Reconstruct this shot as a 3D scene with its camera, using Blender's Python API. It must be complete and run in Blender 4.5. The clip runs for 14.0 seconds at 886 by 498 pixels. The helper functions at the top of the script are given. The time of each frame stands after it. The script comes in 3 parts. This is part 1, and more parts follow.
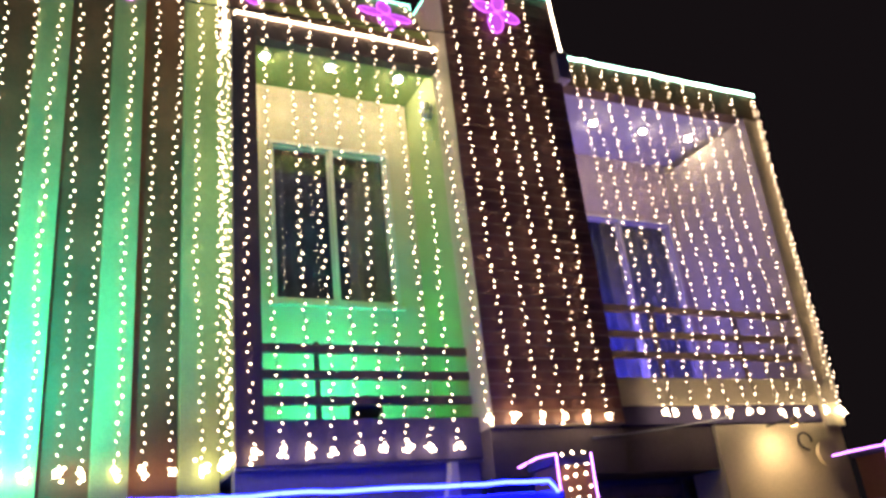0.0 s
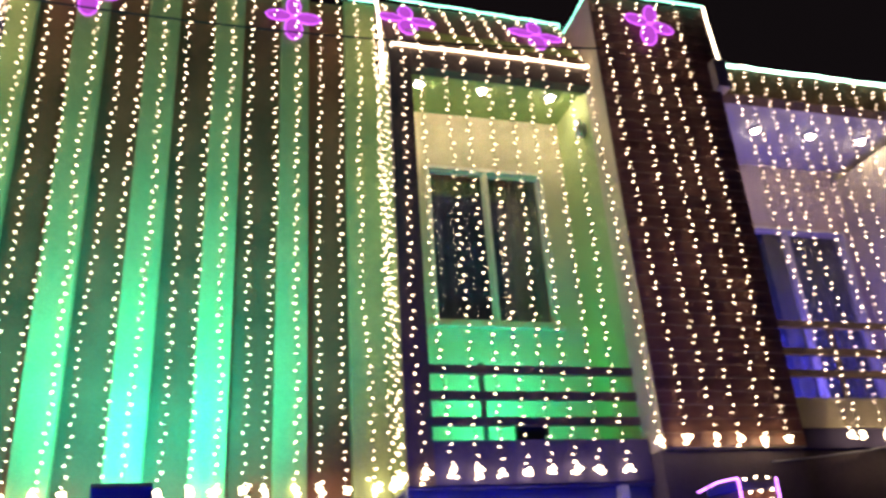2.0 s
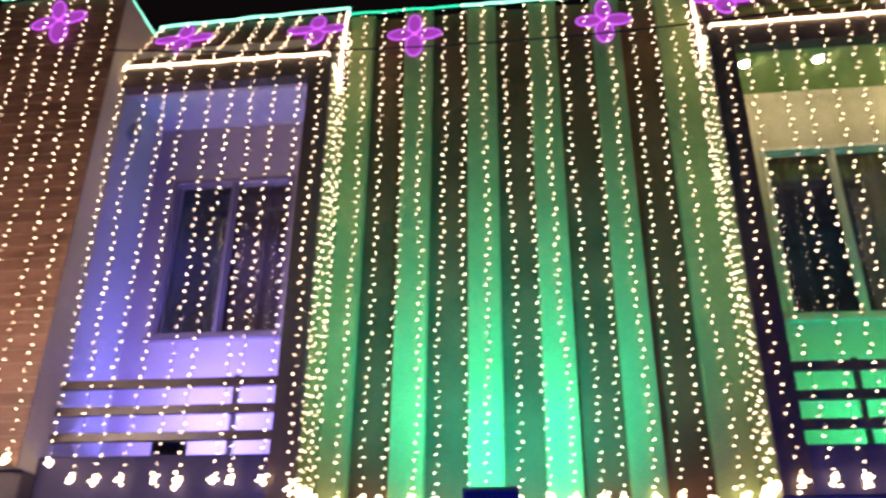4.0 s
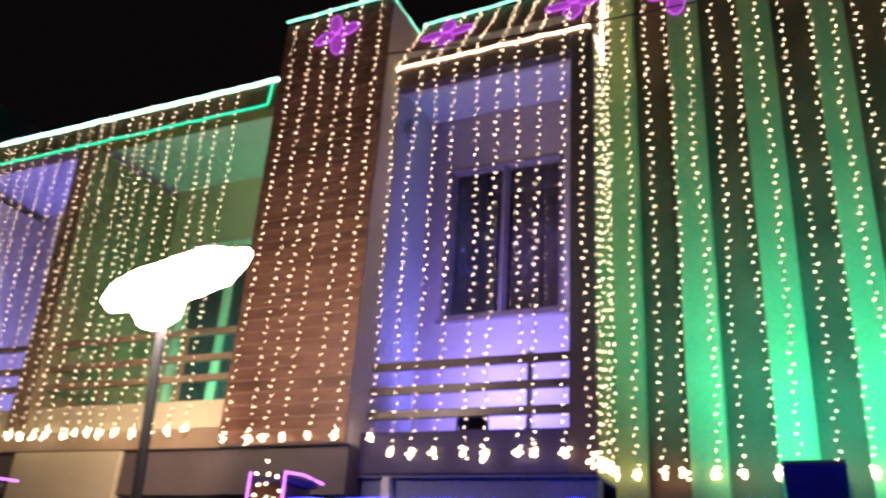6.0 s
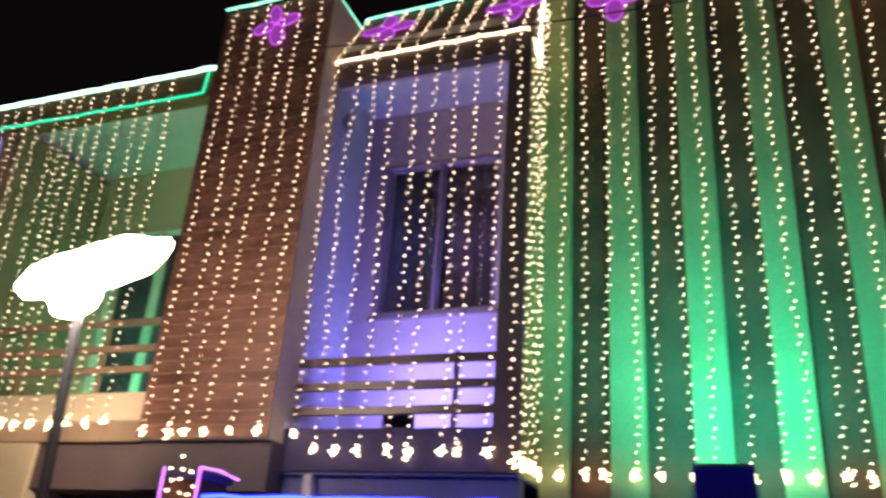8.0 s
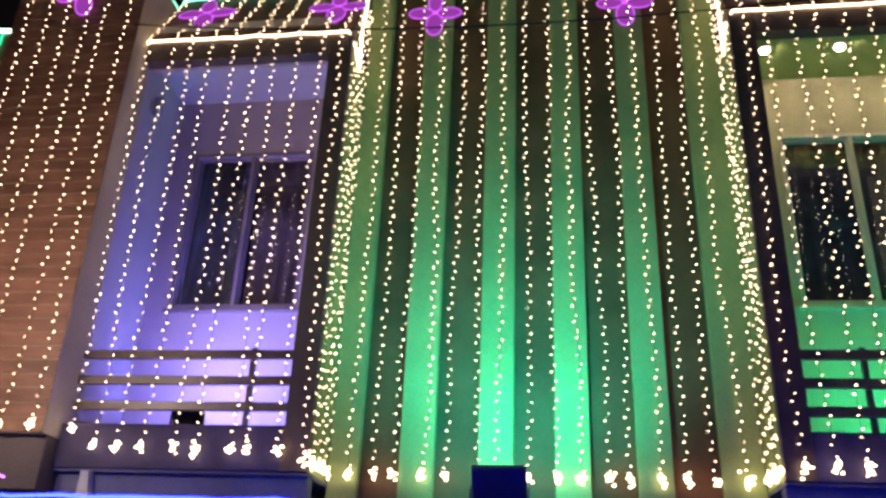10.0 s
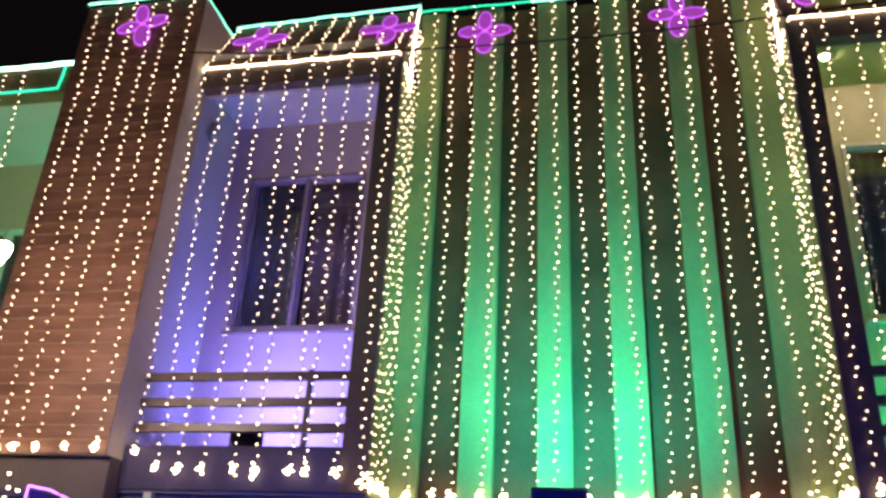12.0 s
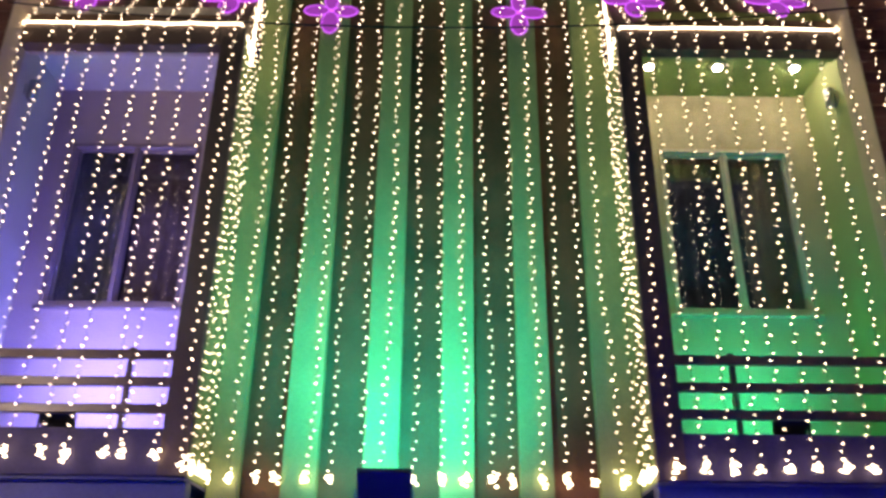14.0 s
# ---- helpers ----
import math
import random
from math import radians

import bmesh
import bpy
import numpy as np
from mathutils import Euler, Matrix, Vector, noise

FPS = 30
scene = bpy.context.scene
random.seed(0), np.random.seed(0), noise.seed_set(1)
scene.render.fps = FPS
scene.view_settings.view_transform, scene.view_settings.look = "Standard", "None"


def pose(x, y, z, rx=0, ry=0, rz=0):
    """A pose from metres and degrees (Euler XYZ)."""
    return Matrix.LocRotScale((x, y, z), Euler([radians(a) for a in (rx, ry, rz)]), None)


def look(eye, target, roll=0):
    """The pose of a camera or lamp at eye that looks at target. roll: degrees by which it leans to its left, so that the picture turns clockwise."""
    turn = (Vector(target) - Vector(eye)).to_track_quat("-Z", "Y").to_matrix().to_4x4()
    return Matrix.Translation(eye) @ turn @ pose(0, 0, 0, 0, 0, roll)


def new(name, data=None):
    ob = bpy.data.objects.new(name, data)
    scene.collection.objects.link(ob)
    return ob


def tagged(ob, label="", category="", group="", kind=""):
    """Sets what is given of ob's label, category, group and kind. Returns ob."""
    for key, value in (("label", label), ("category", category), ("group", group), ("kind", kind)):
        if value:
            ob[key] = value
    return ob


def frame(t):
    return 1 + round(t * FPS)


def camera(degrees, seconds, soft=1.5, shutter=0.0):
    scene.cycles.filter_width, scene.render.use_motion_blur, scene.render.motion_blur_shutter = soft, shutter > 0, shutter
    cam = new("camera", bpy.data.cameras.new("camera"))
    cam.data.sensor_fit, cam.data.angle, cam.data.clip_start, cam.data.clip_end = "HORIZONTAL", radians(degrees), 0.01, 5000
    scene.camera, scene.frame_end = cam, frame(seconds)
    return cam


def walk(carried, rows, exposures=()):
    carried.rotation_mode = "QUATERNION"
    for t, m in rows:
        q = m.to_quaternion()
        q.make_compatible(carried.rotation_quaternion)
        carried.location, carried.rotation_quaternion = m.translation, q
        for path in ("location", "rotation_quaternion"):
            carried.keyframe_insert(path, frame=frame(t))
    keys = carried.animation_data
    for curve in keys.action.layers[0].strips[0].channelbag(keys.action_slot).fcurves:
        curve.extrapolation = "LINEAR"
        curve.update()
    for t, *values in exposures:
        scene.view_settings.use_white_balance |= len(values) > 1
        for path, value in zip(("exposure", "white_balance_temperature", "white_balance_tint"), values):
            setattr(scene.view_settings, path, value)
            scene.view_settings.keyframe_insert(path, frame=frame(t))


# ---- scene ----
cam = camera(55.9, 14.0, soft=3.0, shutter=0.5)
PATH = [
    (0, (0.291, -4.872, 1.790), (1.141, -3.228, 2.548), -6.43),
    (0.5, (0.272, -4.864, 1.780), (1.088, -3.233, 2.601), -5.82),
    (1, (0.263, -4.841, 1.772), (0.991, -3.171, 2.597), -4.76),
    (1.5, (0.244, -4.828, 1.773), (0.878, -3.120, 2.598), -4.29),
    (2, (0.179, -4.842, 1.803), (0.707, -3.100, 2.632), -4.01),
    (2.5, (0.179, -4.810, 1.793), (0.520, -3.040, 2.659), -3.03),
    (3, (0.165, -4.784, 1.788), (0.308, -3.010, 2.701), -1.77),
    (3.5, (0.141, -4.750, 1.760), (0.090, -2.968, 2.667), -0.58),
    (3.7, (0.132, -4.723, 1.768), (0.005, -2.941, 2.666), -0.01),
    (5.8, (-0.013, -4.809, 1.769), (-0.764, -3.139, 2.573), 3.59),
    (6, (-0.029, -4.816, 1.774), (-0.845, -3.174, 2.572), 4.02),
    (6.5, (-0.038, -4.829, 1.757), (-0.988, -3.245, 2.524), 4.46),
    (7, (-0.028, -4.800, 1.786), (-1.023, -3.236, 2.537), 4.43),
    (7.5, (0.025, -4.757, 1.785), (-0.860, -3.134, 2.548), 4.48),
    (8, (0.062, -4.753, 1.785), (-0.639, -3.061, 2.588), 4.29),
    (8.5, (0.086, -4.751, 1.774), (-0.410, -2.997, 2.598), 3.92),
    (9, (0.123, -4.747, 1.766), (-0.198, -2.954, 2.593), 2.97),
    (9.2, (0.134, -4.761, 1.754), (-0.131, -2.958, 2.579), 2.63),
    (11.3, (0.123, -4.852, 1.844), (-0.227, -3.059, 2.659), 1.68),
    (11.5, (0.129, -4.851, 1.841), (-0.276, -3.064, 2.644), 2.68),
    (12, (0.122, -4.799, 1.807), (-0.273, -3.034, 2.660), 3.20),
    (12.5, (0.115, -4.780, 1.797), (-0.197, -3.009, 2.671), 2.17),
    (13, (0.123, -4.795, 1.788), (-0.116, -3.012, 2.661), 1.97),
    (13.5, (0.102, -4.798, 1.786), (-0.019, -2.996, 2.646), 0.84),
    (14, (0.116, -4.826, 1.796), (0.112, -3.006, 2.625), 0.62),
]
walk(cam, [(t, look(e, g, r)) for t, e, g, r in PATH], [(0, 1.56, 6850, 15), (1.5, 1.32, 6850, 15), (3, 0.86, 6850, 15), (3.7, 0.70, 6850, 15), (5.8, 0.46, 6850, 15), (9.2, 0.30, 6850, 15), (11.3, 0.54, 6850, 15), (14, 0.56, 6850, 15)])

# ---------------------------------------------------------------- world
world = bpy.data.worlds.new("night_sky")
scene.world = world
world.use_nodes = True
_wn = world.node_tree.nodes
_bg = _wn["Background"]
_bg.inputs[0].default_value = (0.55, 0.42, 0.5, 1)
_bg.inputs[1].default_value = 0.0042

# ---------------------------------------------------------------- light colours
GREEN = (0.0, 1.0, 0.50)
PANEL_GREEN = (0.0, 1.0, 0.95)
VIOLET = (0.19, 0.19, 1.0)
BLUE = (0.13, 0.11, 1.0)
FLOOD_W = 53.0
PANEL_W = 228.0


def spot(name, eye, target, colour, watts, angle=110, blend=0.8, radius=0.05):
    d = bpy.data.lights.new(name, "SPOT")
    d.energy, d.color, d.spot_size, d.spot_blend, d.shadow_soft_size = watts, colour, radians(angle), blend, radius
    ob = new(name, d)
    ob.matrix_world = look(eye, target)
    return ob


# ---------------------------------------------------------------- materials
def mat(name, colour, rough=0.7, metal=0.0, var=0.25, scale=3.0, fine=60.0, bump=0.15, spec=0.4, stretch=(1, 1, 1), dirt=0.0):
    """Principled with blotches, grain and fine relief in object-free world coordinates."""
    m = bpy.data.materials.new(name)
    m.use_nodes = True
    nt = m.node_tree
    n, l = nt.nodes, nt.links
    b = n["Principled BSDF"]
    geo = n.new("ShaderNodeNewGeometry")
    mp = n.new("ShaderNodeMapping")
    mp.inputs["Scale"].default_value = stretch
    l.new(geo.outputs["Position"], mp.inputs["Vector"])
    big, small = n.new("ShaderNodeTexNoise"), n.new("ShaderNodeTexNoise")
    big.inputs["Scale"].default_value, big.inputs["Detail"].default_value = scale, 5
    small.inputs["Scale"].default_value, small.inputs["Detail"].default_value = fine, 3
    l.new(mp.outputs[0], big.inputs["Vector"])
    l.new(mp.outputs[0], small.inputs["Vector"])
    info = n.new("ShaderNodeObjectInfo")
    mul = n.new("ShaderNodeMath")
    mul.operation = "MULTIPLY"
    l.new(big.outputs[0], mul.inputs[0])
    add = n.new("ShaderNodeMath")
    add.operation = "MULTIPLY_ADD"
    l.new(info.outputs["Random"], add.inputs[0])
    add.inputs[1].default_value, add.inputs[2].default_value = 0.25, 0.87
    l.new(add.outputs[0], mul.inputs[1])
    ramp = n.new("ShaderNodeValToRGB")
    lo, hi = [c * (1 - var) for c in colour], [min(1, c * (1 + var)) for c in colour]
    ramp.color_ramp.elements[0].position, ramp.color_ramp.elements[1].position = 0.3, 0.7
    ramp.color_ramp.elements[0].color, ramp.color_ramp.elements[1].color = (*lo, 1), (*hi, 1)
    l.new(mul.outputs[0], ramp.inputs[0])
    mix = n.new("ShaderNodeMix")
    mix.data_type, mix.blend_type = "RGBA", "MULTIPLY"
    mix.inputs["Factor"].default_value = 0.35
    l.new(ramp.outputs[0], mix.inputs["A"])
    l.new(small.outputs[0], mix.inputs["B"])
    l.new(mix.outputs["Result"], b.inputs["Base Color"])
    rr = n.new("ShaderNodeMapRange")
    rr.inputs["To Min"].default_value, rr.inputs["To Max"].default_value = max(0.02, rough - 0.12), min(1, rough + 0.12)
    l.new(big.outputs[0], rr.inputs["Value"])
    l.new(rr.outputs[0], b.inputs["Roughness"])
    b.inputs["Metallic"].default_value = metal
    b.inputs["Specular IOR Level"].default_value = spec
    bp = n.new("ShaderNodeBump")
    bp.inputs["Strength"].default_value, bp.inputs["Distance"].default_value = bump, 0.01
    l.new(small.outputs[0], bp.inputs["Height"])
    l.new(bp.outputs[0], b.inputs["Normal"])
    return m


def glow(name, colour, strength, vary=0.0):
    """A thing that gives off light; vary: how much single bulbs differ."""
    m = bpy.data.materials.new(name)
    m.use_nodes = True
    n, l = m.node_tree.nodes, m.node_tree.links
    n.remove(n["Principled BSDF"])
    e = n.new("ShaderNodeEmission")
    e.inputs[0].default_value = (*colour, 1)
    e.inputs[1].default_value = strength
    if vary:
        geo, mr = n.new("ShaderNodeNewGeometry"), n.new("ShaderNodeMapRange")
        mr.inputs["To Min"].default_value, mr.inputs["To Max"].default_value = strength * (1 - vary), strength * (1 + vary)
        l.new(geo.outputs["Random Per Island"], mr.inputs["Value"])
        l.new(mr.outputs[0], e.inputs[1])
    l.new(e.outputs[0], n["Material Output"].inputs[0])
    return m


def glass(name, tint, rough=0.02):
    m = bpy.data.materials.new(name)
    m.use_nodes = True
    b = m.node_tree.nodes["Principled BSDF"]
    b.inputs["Base Color"].default_value = (*tint, 1)
    b.inputs["Transmission Weight"].default_value = 1.0
    b.inputs["Roughness"].default_value = rough
    b.inputs["IOR"].default_value = 1.85
    return m


M_CREAM = mat("cream_paint", (0.74, 0.64, 0.43), 0.75, var=0.10, scale=1.6, fine=90)
M_WHITE = mat("white_paint", (0.78, 0.74, 0.70), 0.75, var=0.08, scale=1.4, fine=90)
M_MAUVE = mat("mauve_white_paint", (0.64, 0.51, 0.48), 0.75, var=0.10, scale=1.4, fine=90)
M_PALE_LIME = mat("pale_lime_paint", (0.52, 0.60, 0.27), 0.7, var=0.10, scale=1.6, fine=90)
M_LIME = mat("lime_paint", (0.40, 0.48, 0.19), 0.7, spec=0.15, var=0.12, scale=1.8, fine=80)
M_BROWN = mat("brown_paint", (0.21, 0.095, 0.045), 0.7, spec=0.2, var=0.25, scale=2.5, fine=70)
M_CORNICE = mat("cornice_paint", (0.34, 0.21, 0.135), 0.7, var=0.2, scale=3.0, fine=70)
M_TILE = mat("brown_tile", (0.27, 0.125, 0.082), 0.42, var=0.30, scale=4.0, fine=45, stretch=(0.5, 1, 2.5), bump=0.25)
M_GROUT = mat("tile_joint", (0.39, 0.245, 0.18), 0.9, var=0.2)
M_PORCH = mat("blue_grey_paint", (0.17, 0.17, 0.30), 0.75, var=0.18, scale=2)
M_FRAME = mat("dark_frame_paint", (0.13, 0.085, 0.07), 0.6, var=0.2, scale=3)
M_BEAM = mat("dark_beam", (0.15, 0.115, 0.115), 0.85, var=0.25, scale=2.0)
# violet cast in the slab colour stands in for haze over the balcony edges
M_SLAB = mat("haze_tinted_slab", (0.085, 0.068, 0.14), 0.85, var=0.25, scale=2.0)
M_GOLD = mat("mustard_fascia", (0.26, 0.17, 0.07), 0.65, var=0.2, scale=4)
M_STEEL = mat("dull_steel", (0.15, 0.098, 0.088), 0.36, metal=0.1, spec=0.4, var=0.15, fine=120, bump=0.05)
M_TAN = mat("tan_paint", (0.42, 0.30, 0.20), 0.5, var=0.15, scale=3)
M_SASH = mat("mauve_aluminium", (0.36, 0.28, 0.30), 0.45, metal=0.1, var=0.06, fine=100, bump=0.05)
M_ALU = mat("cream_aluminium", (0.80, 0.74, 0.62), 0.45, metal=0.1, var=0.06, fine=100, bump=0.05)
M_CHROME = mat("brushed_chrome", (0.60, 0.61, 0.64), 0.42, metal=1.0, var=0.06, fine=140, bump=0.03)
M_DARK = mat("black_housing", (0.05, 0.05, 0.06), 0.5, var=0.2, bump=0.1)
M_CURTAIN = mat("dark_curtain", (0.10, 0.10, 0.16), 0.9, var=0.3, scale=5, fine=150)
M_CURTAIN_B = mat("blue_grey_curtain", (0.15, 0.17, 0.32), 0.9, var=0.12, scale=4, fine=150)
M_CURTAIN_V = mat("mauve_curtain", (0.30, 0.20, 0.24), 0.9, var=0.12, scale=4, fine=150)
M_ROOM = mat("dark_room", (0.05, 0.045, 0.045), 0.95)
M_SHUTTER = mat("shutter_paint", (0.21, 0.175, 0.17), 0.5, metal=0.1, var=0.25, scale=3)
M_ASPHALT = mat("asphalt", (0.05, 0.05, 0.05), 0.9, var=0.3, scale=2, fine=120, bump=0.5)
M_WALLG = mat("compound_paint", (0.40, 0.39, 0.44), 0.8, var=0.2, scale=2)
M_WIRE = mat("green_wire", (0.03, 0.045, 0.025), 0.6, var=0.1)
M_CABLE = mat("black_cable", (0.015, 0.015, 0.015), 0.6, var=0.1)
M_GLASS = glass("window_glass", (0.80, 0.84, 0.86))
M_TUBE = mat("galvanised_pole", (0.03, 0.03, 0.036), 0.75, metal=0.2, var=0.15)
G_BULB = glow("warm_bulb", (1.0, 0.74, 0.49), 9.2, 0.45)
G_CLUSTER = glow("warm_cluster", (1.0, 0.80, 0.52), 7.2, 0.3)
G_ROPE_W = glow("white_rope", (1.0, 0.82, 0.58), 4.6)
G_ROPE_G = glow("green_rope", (0.0, 0.85, 0.42), 1.6)
G_ROPE_M = glow("pale_green_rope", (0.22, 0.95, 0.66), 2.6)
G_ROPE_GW = glow("icy_rope", (0.45, 1.0, 0.80), 5.0)
G_ROPE_B = glow("blue_rope", (0.002, 0.0075, 1.0), 55.0)
G_ROPE_P = glow("purple_rope", (0.55, 0.16, 1.0), 4.0)
G_PETAL = glow("violet_rope", (0.60, 0.10, 0.92), 1.25)
G_LEAF = glow("violet_petal", (0.46, 0.07, 0.60), 0.5)
G_DOWN = glow("downlight_led", (1.0, 0.84, 0.62), 125.0)
G_DOWN_OUT = glow("outer_downlight_led", (1.0, 0.86, 0.68), 62.0)
G_LAMP = glow("street_led", (1.0, 0.86, 0.74), 28.0)
G_LENS_G = glow("green_led", GREEN, 8.0)
G_LENS_V = glow("violet_led", VIOLET, 8.0)


# ---------------------------------------------------------------- mesh helpers
def finish(name, bm, material, parent=None, label="", smooth=False):
    me = bpy.data.meshes.new(name)
    bm.normal_update()
    bm.to_mesh(me)
    bm.free()
    me.materials.append(material)
    if smooth:
        for p in me.polygons:
            p.use_smooth = True
    ob = new(name, me)
    if parent:
        ob.parent = parent
    if label:
        ob["label"] = label
    return ob


def part(name, bm, material, parent, label="", smooth=False):
    return finish(name, bm, material, parent, label, smooth)


def add_box(bm, x0, x1, y0, y1, z0, z1, bevel=0.0):
    vs = [bm.verts.new((x, y, z)) for x in (x0, x1) for y in (y0, y1) for z in (z0, z1)]
    fs = [bm.faces.new([vs[i] for i in q]) for q in ((0, 1, 3, 2), (4, 6, 7, 5), (0, 4, 5, 1), (2, 3, 7, 6), (0, 2, 6, 4), (1, 5, 7, 3))]
    if bevel:
        es = list({e for f in fs for e in f.edges})
        bmesh.ops.bevel(bm, geom=es, offset=bevel, segments=2, affect="EDGES", profile=0.6)
    return bm


def box(x0, x1, y0, y1, z0, z1, bevel=0.0):
    return add_box(bmesh.new(), min(x0, x1), max(x0, x1), y0, y1, z0, z1, bevel)


def structure(name, bm, material, label, category="wall"):
    return tagged(finish(name, bm, material), label, category, kind="structure")


def tube(points, r, sides=6, closed=False, bm=None):
    """A round bar along a line of points."""
    bm = bm or bmesh.new()
    pts = [Vector(p) for p in points]
    rings = []
    n = len(pts)
    for i, p in enumerate(pts):
        a = pts[(i - 1) % n] if closed or i else p
        b = pts[(i + 1) % n] if closed or i < n - 1 else p
        d = (b - a).normalized()
        u = d.orthogonal().normalized() if not rings else (rings[-1][1] - d * rings[-1][1].dot(d)).normalized()
        v = d.cross(u)
        rings.append(([bm.verts.new(p + r * (math.cos(k * 2 * math.pi / sides) * u + math.sin(k * 2 * math.pi / sides) * v)) for k in range(sides)], u))
    pairs = list(zip(rings, rings[1:])) + ([(rings[-1], rings[0])] if closed else [])
    for (ra, _), (rb, _) in pairs:
        for k in range(sides):
            bm.faces.new((ra[k], ra[(k + 1) % sides], rb[(k + 1) % sides], rb[k]))
    if not closed:
        bm.faces.new(list(reversed(rings[0][0])))
        bm.faces.new(rings[-1][0])
    return bm


def thing(name, label, category, at=(0, 0, 0), group="", kind=""):
    ob = new(name)
    ob.location = at
    ob.empty_display_size = 0.1
    return tagged(ob, label, category, group, kind)


# ---------------------------------------------------------------- the plan
PX = 1.34            # half width of the striped panel
FX = 1.50            # inner edge of the brown frame
CX0, CX1 = 2.94, 3.98  # brown columns
BACK = 1.0           # back wall of the balconies
FLOOR, SLAB = 2.84, 2.57
CEIL = 5.88
OCEIL = 5.65
RX, LX = 6.20, -8.20
ROOF = 6.10

structure("ground", box(-150, 150, -150, 150, -0.2, 0), M_ASPHALT, "dark worn asphalt street in front of the house", "road")


def wall_with_holes(x0, x1, z0, z1, y0, y1, holes):
    """A wall along x, with openings that go through it."""
    bm = bmesh.new()
    xs = sorted({x0, x1, *[h[0] for h in holes], *[h[1] for h in holes]})
    for a, b in zip(xs, xs[1:]):
        cuts = sorted((h[2], h[3]) for h in holes if h[0] <= a and h[1] >= b)
        z = z0
        for c, d in cuts:
            if c > z:
                add_box(bm, a, b, y0, y1, z, c)
            z = d
        if z < z1:
            add_box(bm, a, b, y0, y1, z, z1)
    return bm


WIN = (1.84, 2.89, 3.95, 5.355)
DOOR = (4.80, 5.92, FLOOR + 0.06, 4.99)
LDOOR_G = (-5.75, -4.65, FLOOR + 0.06, 4.99)
LDOOR_V = (-7.75, -6.75, FLOOR + 0.06, 4.99)
structure("wall_back_right", wall_with_holes(PX, CX0 + 0.25, SLAB, ROOF, BACK, BACK + 0.2, [WIN]), M_CREAM, "cream painted balcony wall with a sliding window")
structure("wall_back_left", wall_with_holes(-CX0 - 0.25, -PX, SLAB, ROOF, BACK, BACK + 0.2, [(-2.90, -1.86, 3.96, WIN[3])]), M_MAUVE, "off-white balcony wall with a sliding window, lit violet")
structure("wall_back_outer_right", wall_with_holes(CX1, RX - 0.2, SLAB, ROOF, BACK, BACK + 0.2, [DOOR]), M_MAUVE, "white painted outer balcony wall with glazed door")
structure("wall_back_outer_left", wall_with_holes(LX + 0.2, -CX1, SLAB, ROOF, BACK, BACK + 0.2, [LDOOR_G, LDOOR_V]), M_CREAM, "cream painted wall behind the two outer balconies")
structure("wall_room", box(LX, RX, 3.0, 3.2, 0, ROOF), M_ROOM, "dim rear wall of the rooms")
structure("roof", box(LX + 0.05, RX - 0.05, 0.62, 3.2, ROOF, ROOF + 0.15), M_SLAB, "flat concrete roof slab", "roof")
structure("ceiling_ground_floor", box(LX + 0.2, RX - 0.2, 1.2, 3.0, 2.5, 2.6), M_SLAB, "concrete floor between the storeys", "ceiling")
structure("wall_end_right", box(RX - 0.2, RX, BACK, 3.2, 0, ROOF), M_CREAM, "plain end wall of the house")
structure("wall_end_left", box(LX, LX + 0.2, BACK, 3.2, 0, ROOF), M_CREAM, "plain end wall of the house")

# striped centre panel: dark backing, pale strips standing proud
panel = structure("wall_panel", box(-PX, PX, 0.51, 0.62, 2.1, 6.50), M_BROWN, "tall feature wall of brown and lime strips")
LIGHT = [(-1.335, -1.14), (-0.88, -0.66), (-0.38, -0.16), (0.10, 0.315), (0.595, 0.805), (1.09, 1.335)]
for a, b in LIGHT:
    part("strip", box(a, b, 0.445, 0.51, 2.1, 6.495, 0.004), M_LIME, panel, "pale lime painted strip")
for (_, a), (b, _) in zip(LIGHT, LIGHT[1:]):
    part("strip", box(a + 0.002, b - 0.002, 0.496, 0.512, 2.1, 6.49), M_BROWN, panel, "dark brown painted strip")


